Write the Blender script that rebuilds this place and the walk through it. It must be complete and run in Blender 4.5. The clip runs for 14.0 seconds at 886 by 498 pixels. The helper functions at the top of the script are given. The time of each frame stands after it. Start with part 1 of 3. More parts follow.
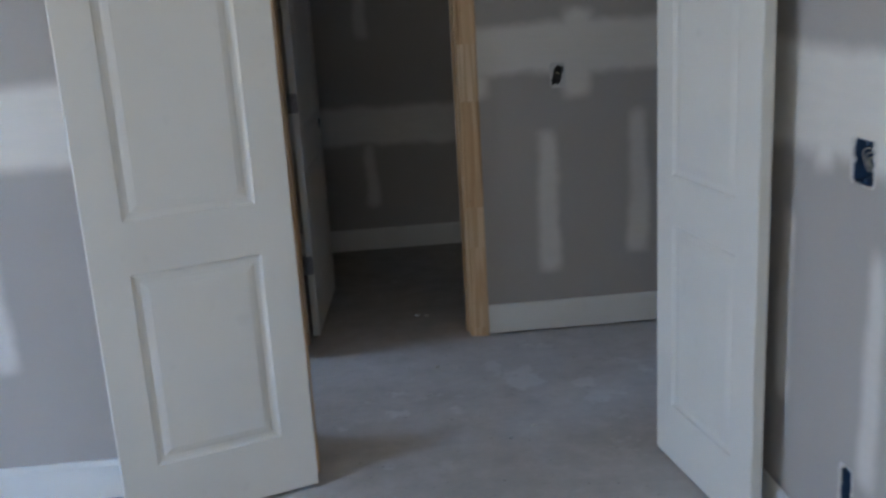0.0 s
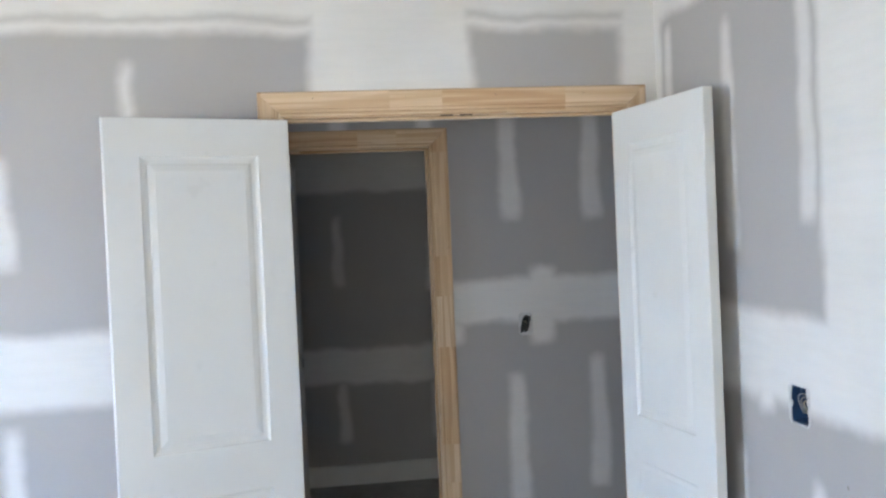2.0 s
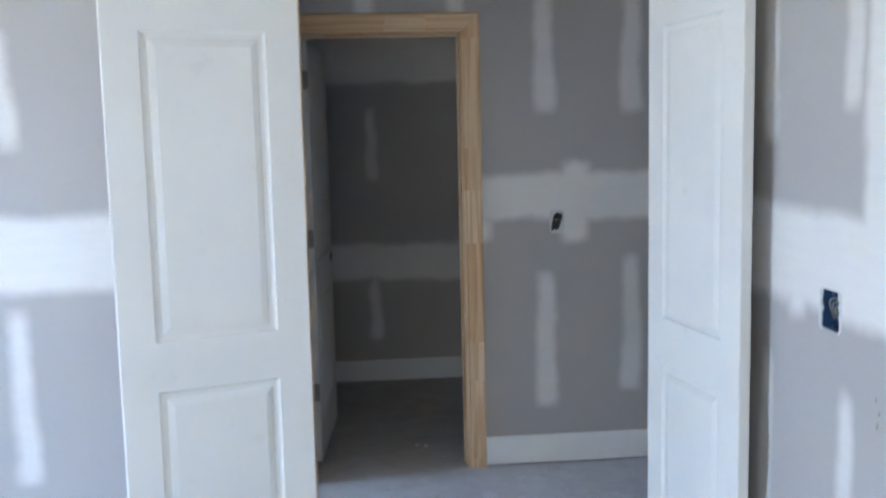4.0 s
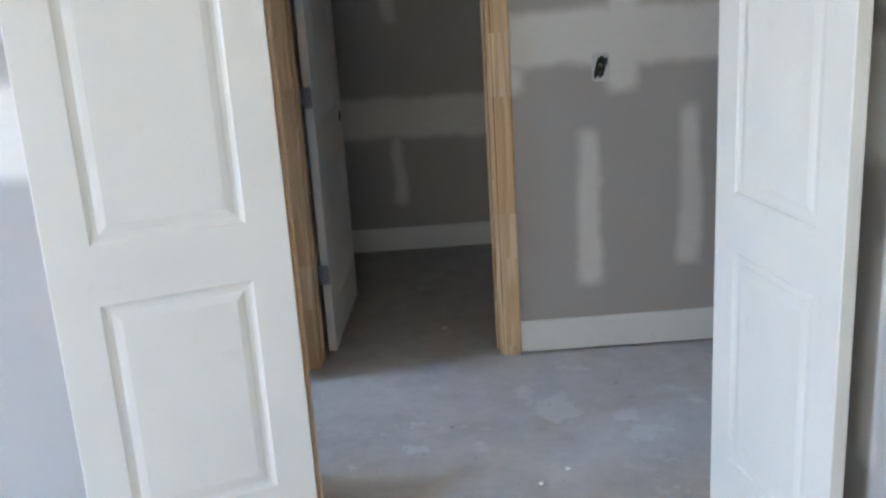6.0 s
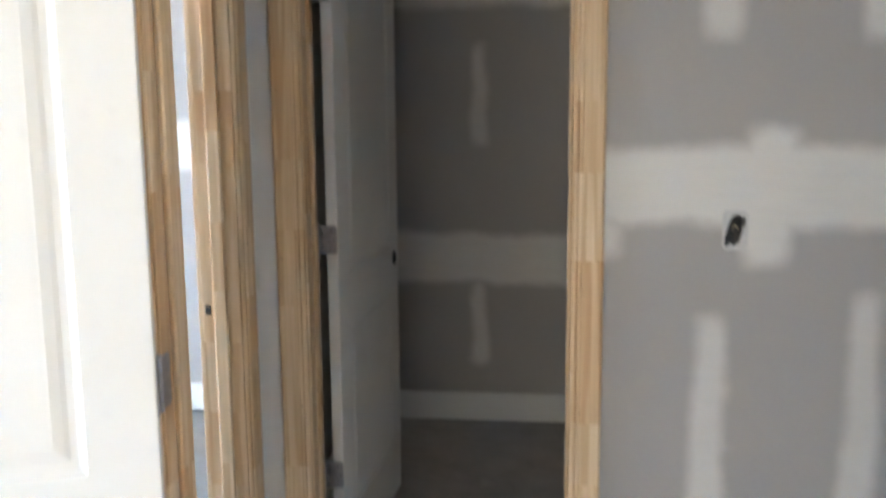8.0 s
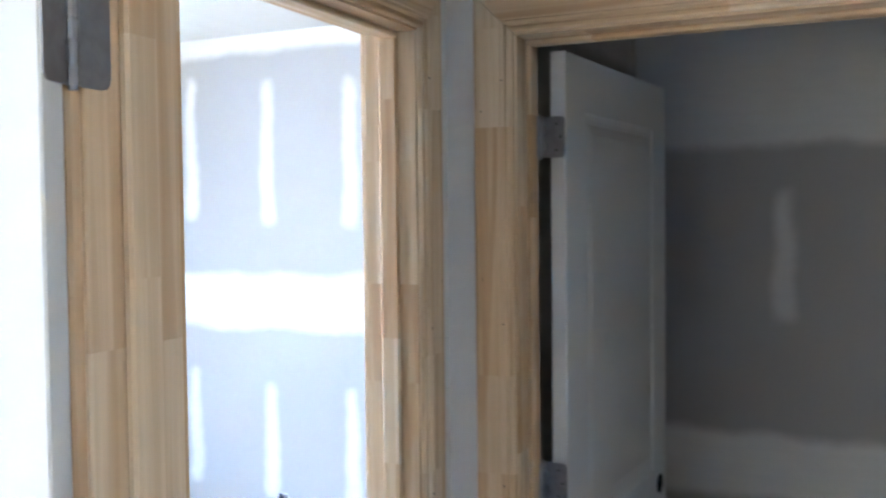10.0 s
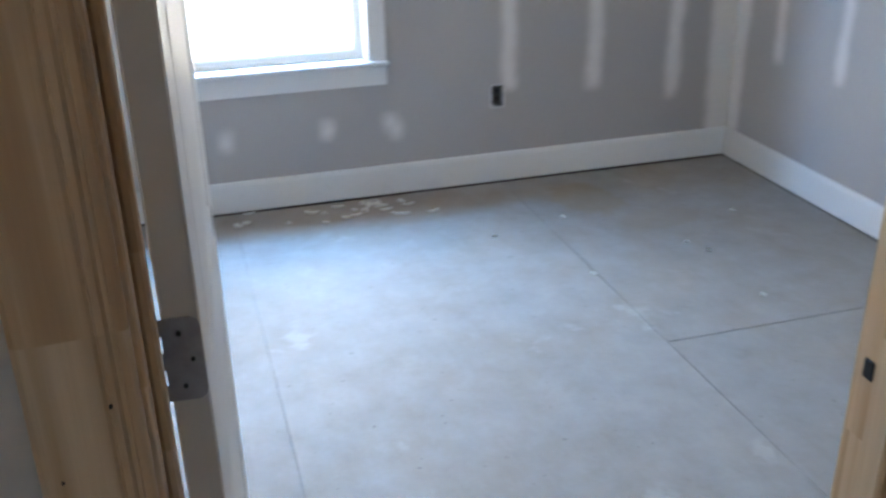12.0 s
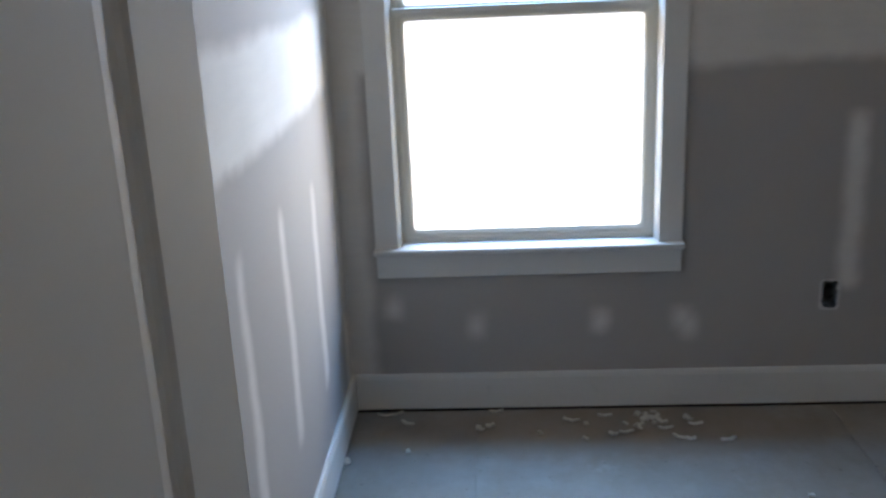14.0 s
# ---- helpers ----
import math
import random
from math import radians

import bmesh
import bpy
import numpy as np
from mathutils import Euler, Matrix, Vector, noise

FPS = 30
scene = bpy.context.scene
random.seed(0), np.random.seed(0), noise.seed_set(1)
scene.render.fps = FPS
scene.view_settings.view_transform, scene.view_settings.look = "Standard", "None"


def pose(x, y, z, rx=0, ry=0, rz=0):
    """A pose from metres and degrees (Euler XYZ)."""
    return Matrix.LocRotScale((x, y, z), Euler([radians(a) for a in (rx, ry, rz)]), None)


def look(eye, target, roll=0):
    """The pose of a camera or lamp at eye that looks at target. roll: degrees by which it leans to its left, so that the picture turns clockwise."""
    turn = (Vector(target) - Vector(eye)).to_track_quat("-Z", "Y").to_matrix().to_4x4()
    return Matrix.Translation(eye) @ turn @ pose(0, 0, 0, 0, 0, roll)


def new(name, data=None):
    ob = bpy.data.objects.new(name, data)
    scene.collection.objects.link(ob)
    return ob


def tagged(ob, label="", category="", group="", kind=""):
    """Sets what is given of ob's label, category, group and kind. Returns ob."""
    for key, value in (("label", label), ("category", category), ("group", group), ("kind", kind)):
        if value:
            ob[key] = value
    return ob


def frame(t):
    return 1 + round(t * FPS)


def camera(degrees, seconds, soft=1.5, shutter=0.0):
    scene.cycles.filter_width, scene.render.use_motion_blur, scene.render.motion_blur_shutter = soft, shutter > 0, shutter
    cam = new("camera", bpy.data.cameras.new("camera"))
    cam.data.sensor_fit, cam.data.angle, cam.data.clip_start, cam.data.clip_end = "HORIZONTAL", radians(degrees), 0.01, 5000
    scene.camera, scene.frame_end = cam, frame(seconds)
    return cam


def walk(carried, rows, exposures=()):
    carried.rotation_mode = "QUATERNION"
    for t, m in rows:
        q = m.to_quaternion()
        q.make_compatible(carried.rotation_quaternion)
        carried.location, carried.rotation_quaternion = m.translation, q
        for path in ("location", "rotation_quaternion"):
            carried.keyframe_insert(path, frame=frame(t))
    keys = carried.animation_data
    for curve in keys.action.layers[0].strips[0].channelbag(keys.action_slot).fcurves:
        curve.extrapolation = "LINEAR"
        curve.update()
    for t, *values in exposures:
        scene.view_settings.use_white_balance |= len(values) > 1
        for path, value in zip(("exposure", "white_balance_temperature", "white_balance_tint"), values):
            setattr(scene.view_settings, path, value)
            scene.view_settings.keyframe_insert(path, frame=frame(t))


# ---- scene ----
cam = camera(49.9, 14.0, soft=2.4, shutter=0.4)
PATH = [
    (0, pose(0.252, -2.915, 1.543, 74.97, 3.31, -5.17)),
    (0.5, pose(0.224, -3.123, 1.542, 77.97, 2.77, -8.17)),
    (1, pose(0.135, -3.223, 1.593, 83.37, 4.51, -9.20)),
    (1.5, pose(0.059, -3.287, 1.624, 86.44, 3.39, -9.41)),
    (2, pose(0.034, -3.311, 1.639, 88.95, 2.50, -8.57)),
    (2.5, pose(0.068, -3.245, 1.637, 88.37, 2.02, -7.85)),
    (3, pose(0.087, -3.254, 1.636, 88.48, 2.22, -8.46)),
    (3.5, pose(0.122, -3.220, 1.618, 86.63, 1.95, -7.07)),
    (4, pose(0.185, -3.161, 1.583, 83.21, 1.30, -5.14)),
    (6.5, pose(0.408, -2.234, 1.536, 72.39, 3.43, -2.17)),
    (7, pose(0.485, -1.953, 1.500, 71.45, 2.15, -1.23)),
    (7.5, pose(0.545, -1.673, 1.534, 75.54, 1.26, -0.40)),
    (8, pose(0.623, -1.409, 1.549, 80.64, 0.48, 6.75)),
    (8.2, pose(0.671, -1.328, 1.588, 83.24, -0.45, 9.83)),
    (10.3, pose(0.569, -0.433, 1.694, 88.29, 1.87, 30.09)),
    (10.5, pose(0.573, -0.332, 1.683, 85.46, 3.26, 34.95)),
    (11, pose(0.470, -0.013, 1.585, 76.57, 2.03, 45.25)),
    (11.5, pose(0.423, 0.172, 1.564, 68.74, 3.78, 57.20)),
    (12, pose(0.425, 0.365, 1.539, 65.62, 1.01, 73.41)),
    (12.5, pose(0.332, 0.464, 1.522, 66.30, 2.20, 81.78)),
    (13, pose(0.038, 0.519, 1.493, 72.49, 1.21, 82.01)),
    (13.5, pose(-0.214, 0.579, 1.566, 73.88, 2.43, 86.41)),
    (14, pose(-0.398, 0.635, 1.578, 72.48, 2.42, 92.54)),
]
walk(cam, PATH, exposures=[(0.0, -2.35, 6300, 9), (0.5, -1.85, 6350, 9), (1.0, -1.45, 6350, 9), (2.0, -1.3, 6200, 9), (4.0, -1.3, 5850, 8),
                           (6.5, -1.15, 6650, 8), (7.5, -0.8, 6850, 9), (8.2, -0.45, 6900, 10), (10.3, -0.35, 5850, 8), (10.6, -0.8, 5850, 8), (11.0, -1.05, 6000, 8),
                           (11.5, -1.4, 6250, 9), (12.0, -1.5, 6650, 12), (12.5, -1.8, 7000, 13), (13.0, -1.95, 7600, 13), (13.5, -2.5, 7450, 13), (14.0, -3.1, 7200, 13)])

# ---- world, sun and window light ----
world = bpy.data.worlds.new("sky")
scene.world = world
world.use_nodes = True
wn = world.node_tree
sky = wn.nodes.new("ShaderNodeTexSky")
sky.sky_type = "NISHITA"
sky.sun_disc = False
sky.sun_elevation, sky.sun_rotation = radians(43), radians(59)
wn.nodes["Background"].inputs["Strength"].default_value = 0.1
wn.links.new(sky.outputs[0], wn.nodes["Background"].inputs["Color"])


def lamp(name, kind, m, energy, color, sx=1.0, sy=1.0):
    data = bpy.data.lights.new(name, kind)
    data.energy, data.color = energy, color
    if kind == "AREA":
        data.shape, data.size, data.size_y = "RECTANGLE", sx, sy
    ob = new(name, data)
    ob.matrix_world = m
    return ob


sun = lamp("sun", "SUN", look((10, 6, 11), (0, 0, 0)), 3.0, (1.0, 0.95, 0.88))
sun.data.angle = radians(0.5)


def outdoors(x, y, turn, width, skyline, sky_glow, ground_glow):
    """The daylight before a window: blue sky above the skyline, sunlit pale ground and growth below it."""
    for z0, z1, glow, color in ((skyline, 3.2, sky_glow, (0.20, 0.49, 1.0)), (-0.4, skyline, ground_glow, (1.0, 0.945, 0.81))):
        lamp("window_daylight", "AREA", pose(x, y, (z0 + z1) / 2, 90, 0, turn), math.pi * width * (z1 - z0) * glow, color, width, z1 - z0)


outdoors(-4.20, 0.744, -90, 2.6, 1.60, 215, 82)
outdoors(-4.20, -2.15, -90, 2.6, 1.90, 490, 78)
# lamps for the unseen south window, added to brighten doors, hall and closet
outdoors(-0.55, -5.40, 0, 3.2, 1.70, 10, 29)

# ---- plan ----
T = 0.114           # partition thickness
CEIL = 2.50
XR = 1.34           # east wall of the first room
XW = -3.483         # west wall of both rooms
YBACK = -4.6
W1, LEAF = 1.204, 0.600   # double door opening, one leaf
HL = -0.243         # hall side of the partition to the second room
XB = HL - 0.114     # its other side
YF = 1.236          # far wall of the hall
YFC = YF + 0.13
YN = 2.947          # north wall of the second room
YC = 2.93          # back wall of the closet
B0, B1 = 0.318, 1.092       # doorway of the second room, along y
C0, C1 = -0.088, 0.668    # doorway of the closet, along x
HEAD = 2.05
JT = 0.018
WY0, WY1, WZ0, WZ1 = 0.313, 1.174, 0.598, 2.05


# ---- materials ----
class Nodes:
    """Short calls for node trees."""

    def __init__(self, name):
        self.mat = bpy.data.materials.new(name)
        self.mat.use_nodes = True
        self.tree = self.mat.node_tree
        self.bsdf = self.tree.nodes["Principled BSDF"]

    def n(self, kind, **sets):
        node = self.tree.nodes.new("ShaderNode" + kind)
        for k, val in sets.items():
            setattr(node, k, val)
        return node

    def put(self, socket, val):
        if isinstance(val, bpy.types.NodeSocket):
            self.tree.links.new(val, socket)
        else:
            socket.default_value = val

    def math(self, op, a, b=0.0, c=0.0):
        node = self.n("Math", operation=op)
        for i, val in enumerate((a, b, c)):
            self.put(node.inputs[i], val)
        return node.outputs[0]

    def vec(self, op, a, b=(0, 0, 0)):
        node = self.n("VectorMath", operation=op)
        self.put(node.inputs[0], a)
        self.put(node.inputs[1], b)
        return node.outputs[0]

    def coords(self, scale=(1, 1, 1)):
        node = self.n("Mapping")
        self.put(node.inputs["Scale"], scale)
        self.put(node.inputs["Vector"], self.n("TexCoord").outputs["Object"])
        return node.outputs[0]

    def noise(self, vector, scale, detail=3.0, rough=0.5):
        node = self.n("TexNoise")
        self.put(node.inputs["Vector"], vector)
        self.put(node.inputs["Scale"], scale)
        self.put(node.inputs["Detail"], detail)
        self.put(node.inputs["Roughness"], rough)
        return node.outputs["Fac"], node.outputs["Color"]

    def ramp(self, val, lo, hi, a=0.0, b=1.0, smooth=True):
        node = self.n("MapRange", interpolation_type="SMOOTHSTEP" if smooth else "LINEAR")
        for i, x in enumerate((val, lo, hi, a, b)):
            self.put(node.inputs[i], x)
        return node.outputs[0]

    def mix(self, fac, a, b, blend="MIX"):
        node = self.n("Mix", data_type="RGBA", blend_type=blend)
        self.put(node.inputs[0], fac)
        self.put(node.inputs[6], (*a, 1) if isinstance(a, tuple) else a)
        self.put(node.inputs[7], (*b, 1) if isinstance(b, tuple) else b)
        return node.outputs[2]

    def bump(self, height, strength=0.2, distance=0.002):
        node = self.n("Bump")
        self.put(node.inputs["Strength"], strength)
        self.put(node.inputs["Distance"], distance)
        self.put(node.inputs["Height"], height)
        self.put(self.bsdf.inputs["Normal"], node.outputs[0])

    def done(self, color, rough=0.6, metal=0.0, spec=0.5):
        if isinstance(color, tuple):
            color = (*color, 1)
        self.put(self.bsdf.inputs["Base Color"], color)
        self.put(self.bsdf.inputs["Roughness"], rough)
        self.put(self.bsdf.inputs["Metallic"], metal)
        self.put(self.bsdf.inputs["Specular IOR Level"], spec)
        return self.mat


PAPER, MUD = (0.408, 0.386, 0.362), (0.72, 0.695, 0.655)


def drywall(name, axis, boxes, stud=None, runs=(), seed=0.0):
    """Bare drywall with taped joints. axis: the wall's long axis. boxes: areas of joint compound (u0, u1, z0, z1).
    stud: (u of one stud, spacing, half width), runs: the (z0, z1) of the screw lines on every stud."""
    k = Nodes(name)
    p = k.coords()
    sep = k.n("SeparateXYZ")
    k.put(sep.inputs[0], p)
    comb = k.n("CombineXYZ")
    k.put(comb.inputs[0], sep.outputs["X" if axis == "x" else "Y"])
    k.put(comb.inputs[1], sep.outputs["Z"])
    k.put(comb.inputs[2], seed)
    flat = comb.outputs[0]
    wob = k.vec("SUBTRACT", k.noise(flat, 4.0, 2.0)[1], (0.5, 0.5, 0.5))
    wob2 = k.vec("SUBTRACT", k.noise(flat, 19.0, 2.0)[1], (0.5, 0.5, 0.5))
    q = k.vec("ADD", flat, k.vec("MULTIPLY", wob, (0.055, 0.065, 0)))
    q = k.vec("ADD", q, k.vec("MULTIPLY", wob2, (0.014, 0.016, 0)))
    d = None
    for u0, u1, z0, z1 in boxes:
        a = k.vec("ABSOLUTE", k.vec("SUBTRACT", q, ((u0 + u1) / 2, (z0 + z1) / 2, seed)))
        a = k.vec("SUBTRACT", a, ((u1 - u0) / 2, (z1 - z0) / 2, 0))
        s2 = k.n("SeparateXYZ")
        k.put(s2.inputs[0], a)
        e = k.math("SMOOTH_MAX", s2.outputs[0], s2.outputs[1], 0.08)
        d = e if d is None else k.math("SMOOTH_MIN", d, e, 0.02)
    mask = k.ramp(d, 0.026, -0.030) if d is not None else 0.0
    if stud:
        u0, gap, half = stud
        s3 = k.n("SeparateXYZ")
        k.put(s3.inputs[0], q)
        cell = k.math("DIVIDE", k.math("SUBTRACT", s3.outputs[0], u0 - gap / 2), gap)
        near = k.math("ABSOLUTE", k.math("MULTIPLY", k.math("SUBTRACT", k.math("FRACT", cell), 0.5), gap))
        which = k.math("FLOOR", cell)
        line = None
        for i, (z0, z1) in enumerate(runs):
            wn_ = k.n("TexWhiteNoise", noise_dimensions="2D")
            cv = k.n("CombineXYZ")
            k.put(cv.inputs[0], which)
            k.put(cv.inputs[1], seed + i)
            k.put(wn_.inputs["Vector"], cv.outputs[0])
            off = k.math("MULTIPLY", k.math("SUBTRACT", wn_.outputs["Value"], 0.5), 0.10)
            away = k.math("SUBTRACT", k.math("ABSOLUTE", k.math("SUBTRACT", k.math("ADD", s3.outputs[1], off), (z0 + z1) / 2)), (z1 - z0) / 2)
            taper = k.math("SUBTRACT", near, k.ramp(s3.outputs[1], z0, z1, half * 1.15, half * 0.8, False))
            e = k.math("SMOOTH_MAX", taper, away, 0.07)
            line = e if line is None else k.math("MINIMUM", line, e)
        lm = k.ramp(line, 0.020, -0.030)
        mask = k.math("MAXIMUM", mask, k.math("MULTIPLY", lm, 0.85))
    streak = k.noise(k.vec("MULTIPLY", flat, (2.0, 14.0, 1.0)), 3.0, 4.0)[0]
    thin = k.ramp(k.noise(flat, 2.3, 3.0)[0], 0.30, 0.65, 0.80, 1.0)
    mask = k.math("MULTIPLY", mask, thin)
    fine = k.noise(flat, 160.0, 2.0)[0]
    cloud = k.noise(flat, 1.4, 3.0)[0]
    paper = k.mix(k.ramp(cloud, 0.3, 0.7), PAPER, (PAPER[0] * 0.93, PAPER[1] * 0.93, PAPER[2] * 0.94))
    mud = k.mix(k.ramp(streak, 0.35, 0.7), MUD, (MUD[0] * 0.97, MUD[1] * 0.97, MUD[2] * 0.97))
    col = k.mix(mask, paper, mud)
    h = k.math("ADD", k.math("MULTIPLY", mask, 0.6), k.math("MULTIPLY", k.math("ADD", fine, k.math("MULTIPLY", streak, 0.35)), 0.12))
    k.bump(h, 0.25, 0.002)
    return k.done(col, k.ramp(fine, 0.2, 0.8, 0.75, 0.92), spec=0.25)


def pine(name, light, dark):
    """Bare finger-jointed pine; the grain runs along the object's z."""
    k = Nodes(name)
    rnd = k.n("ObjectInfo").outputs["Random"]
    p = k.n("TexCoord").outputs["Object"]
    cv = k.n("CombineXYZ")
    for i in range(3):
        k.put(cv.inputs[i], k.math("MULTIPLY", rnd, 37.0 + 11 * i))
    ps = k.vec("ADD", p, cv.outputs[0])
    sep = k.n("SeparateXYZ")
    k.put(sep.inputs[0], ps)
    # staggered blocks of uneven length
    warp = k.math("MULTIPLY", k.math("SINE", k.math("MULTIPLY", sep.outputs["Z"], 7.3)), 0.10)
    block = k.math("FLOOR", k.math("DIVIDE", k.math("ADD", sep.outputs["Z"], warp), 0.31))
    wn_ = k.n("TexWhiteNoise", noise_dimensions="1D")
    k.put(wn_.inputs["W"], block)
    tone, toss = wn_.outputs["Value"], wn_.outputs["Color"]
    g = k.vec("ADD", k.vec("MULTIPLY", ps, (60.0, 60.0, 1.6)), k.vec("MULTIPLY", toss, (40, 40, 40)))
    grain = k.noise(g, 1.0, 4.0, 0.6)[0]
    wide = k.noise(k.vec("MULTIPLY", g, (0.25, 0.25, 0.35)), 1.0, 2.0)[0]
    ring = k.math("SINE", k.math("MULTIPLY", wide, 26.0))
    col = k.mix(k.ramp(grain, 0.3, 0.72), light, dark)
    col = k.mix(k.math("MULTIPLY", k.ramp(ring, 0.1, 1.0), 0.5), col, (dark[0] * 0.8, dark[1] * 0.7, dark[2] * 0.6))
    hue = k.mix(tone, (1.0, 1.0, 1.0), (0.87, 0.76, 0.65))
    col = k.mix(1.0, col, hue, "MULTIPLY")
    k.bump(grain, 0.15, 0.001)
    return k.done(col, k.ramp(grain, 0.2, 0.8, 0.48, 0.66), spec=0.35)


def painted(name, color, rough=0.4, dirt=0.05):
    k = Nodes(name)
    p = k.coords()
    a = k.noise(p, 3.0, 4.0)[0]
    b = k.noise(p, 220.0, 2.0)[0]
    spots = k.ramp(k.noise(p, 14.0, 2.0)[0], 0.66, 0.78)
    col = k.mix(k.ramp(a, 0.3, 0.75), color, tuple(c * (1 - dirt) for c in color))
    col = k.mix(k.math("MULTIPLY", spots, dirt * 2), col, (0.35, 0.32, 0.28))
    k.bump(b, 0.08, 0.0006)
    return k.done(col, k.ramp(a, 0.2, 0.8, rough - 0.05, rough + 0.08), spec=0.3)


def subfloor(name, base, warm, seed, spots=(), chalk=0.55):
    """Dusty bare floor sheets with scuffs, pale plaster smears, damp stains and painted shade."""
    k = Nodes(name)
    p = k.vec("ADD", k.coords(), (seed, seed * 1.7, 0))
    rnd = k.n("ObjectInfo").outputs["Random"]
    big = k.noise(p, 1.1, 4.0, 0.6)[0]
    mid = k.noise(p, 5.0, 5.0, 0.65)[0]
    fib = k.noise(k.vec("MULTIPLY", p, (3.0, 40.0, 1.0)), 1.5, 4.0)[0]
    fine = k.noise(p, 130.0, 2.0)[0]
    col = k.mix(k.ramp(big, 0.32, 0.68), base, warm)
    col = k.mix(k.math("MULTIPLY", k.ramp(fib, 0.45, 0.8), 0.10), col, tuple(c * 0.7 for c in warm))
    smear = k.math("MULTIPLY", k.ramp(mid, 0.57, 0.66), k.ramp(k.noise(p, 2.2, 2.0)[0], 0.50, 0.62))
    col = k.mix(k.math("MULTIPLY", smear, chalk), col, (0.70, 0.69, 0.67))
    dark = k.ramp(k.noise(k.vec("ADD", p, (7, 3, 0)), 3.1, 4.0, 0.7)[0], 0.60, 0.78)
    col = k.mix(k.math("MULTIPLY", dark, 0.35), col, (0.20, 0.17, 0.14))
    blot = k.noise(k.vec("ADD", p, (1, 9, 0)), 7.0, 5.0, 0.7)[0]
    col = k.mix(k.ramp(blot, 0.42, 0.70, 0.0, 0.28), col, tuple(c * 1.45 for c in base))
    col = k.mix(k.ramp(blot, 0.48, 0.25, 0.0, 0.30), col, tuple(c * 0.62 for c in warm))
    speck = k.ramp(k.noise(p, 46.0, 1.0)[0], 0.735, 0.77)
    col = k.mix(k.math("MULTIPLY", speck, 0.5), col, (0.10, 0.09, 0.08))
    wob = k.vec("MULTIPLY", k.vec("SUBTRACT", k.noise(p, 9.0, 4.0, 0.65)[1], (0.5, 0.5, 0.5)), (0.22, 0.22, 0))
    for x, y, rx, ry, tint, amount in spots:
        o = k.n("VectorMath", operation="LENGTH")
        k.put(o.inputs[0], k.vec("DIVIDE", k.vec("MULTIPLY", k.vec("ADD", k.vec("SUBTRACT", k.coords(), (x, y, 0)), wob), (1, 1, 0)), (rx, ry, 1)))
        col = k.mix(k.ramp(o.outputs["Value"], 1.1, 0.7, 0.0, amount), col, tint)
    tone = k.ramp(rnd, 0, 1, 0.0, 0.12, False)
    col = k.mix(tone, col, tuple(c * 0.6 for c in base))
    k.bump(k.math("ADD", k.math("MULTIPLY", fine, 0.4), mid), 0.2, 0.002)
    return k.done(col, k.ramp(mid, 0.3, 0.7, 0.55, 0.75), spec=0.35)


def plain(name, color, rough, metal=0.0):
    k = Nodes(name)
    a = k.noise(k.coords(), 60.0, 3.0)[0]
    col = k.mix(k.ramp(a, 0.3, 0.7), color, tuple(c * 0.85 for c in color))
    k.bump(a, 0.06, 0.0005)
    return k.done(col, k.ramp(a, 0.2, 0.8, rough * 0.9, min(1, rough * 1.15)), metal)


def clear_glass():
    k = Nodes("window_glass")
    out = k.tree.nodes["Material Output"]
    tr, gl, mx = k.n("BsdfTransparent"), k.n("BsdfGlossy"), k.n("MixShader")
    k.put(gl.inputs["Roughness"], 0.02)
    k.put(mx.inputs[0], 0.06)
    k.put(mx.inputs[1], tr.outputs[0])
    k.put(mx.inputs[2], gl.outputs[0])
    k.put(out.inputs["Surface"], mx.outputs[0])
    return k.mat


def glowing(name, color, strength):
    k = Nodes(name)
    k.put(k.bsdf.inputs["Emission Color"], (*color, 1))
    k.put(k.bsdf.inputs["Emission Strength"], strength)
    return k.done((0.8, 0.8, 0.8), 1.0)


STUD = 0.406
M_FRONT = drywall("drywall_front", "x", [(-3.6, 2.5, 1.10, 1.35), (-3.6, 2.5, 2.345, 2.389), (-3.6, 2.5, 2.396, 2.6), (0.095, 0.665, 2.0, 2.6), (1.205, 1.5, 0, 2.6), (-0.535, -0.49, 2.0, 2.25)],
                  (-0.935, STUD, 0.040), [(0.43, 1.02), (1.57, 1.95)], 1.0)
M_SOUTH_B = drywall("drywall_south", "x", [(-3.6, 0, 1.17, 1.41), (-3.6, 0, 2.38, 2.6), (-3.6, -3.37, 0, 2.6)], (-2.62, STUD, 0.035), [(0.36, 1.0), (1.6, 2.25)], 2.0)
M_RIGHT = drywall("drywall_east", "y", [(-4.7, 0.1, 1.115, 1.375), (-4.7, 0.1, 2.35, 2.6), (-0.06, 0.1, 0, 2.6), (-2.3, -1.075, 1.2, 2.6), (-0.80, -0.70, 1.08, 1.2)],
                  (-0.565, 0.452, 0.042), [(0.40, 0.96), (1.58, 2.3)], 3.0)
M_FAR = drywall("drywall_hall", "x", [(-0.3, 2.5, 1.175, 1.40), (-0.3, 2.5, 2.33, 2.6), (1.13, 1.26, 1.07, 1.455), (0.66, 0.80, 1.08, 1.2), (-0.4, -0.12, 0, 2.6)],
                (1.055, 0.411, 0.050), [(0.33, 0.98), (1.63, 2.3)], 4.0)
M_CLOSET = drywall("drywall_closet", "x", [(-0.3, 1.4, 0.665, 0.905), (-0.3, 1.4, 1.92, 2.6)], (0.275, 0.62, 0.042), [(0.24, 0.63), (1.255, 1.72)], 5.0)
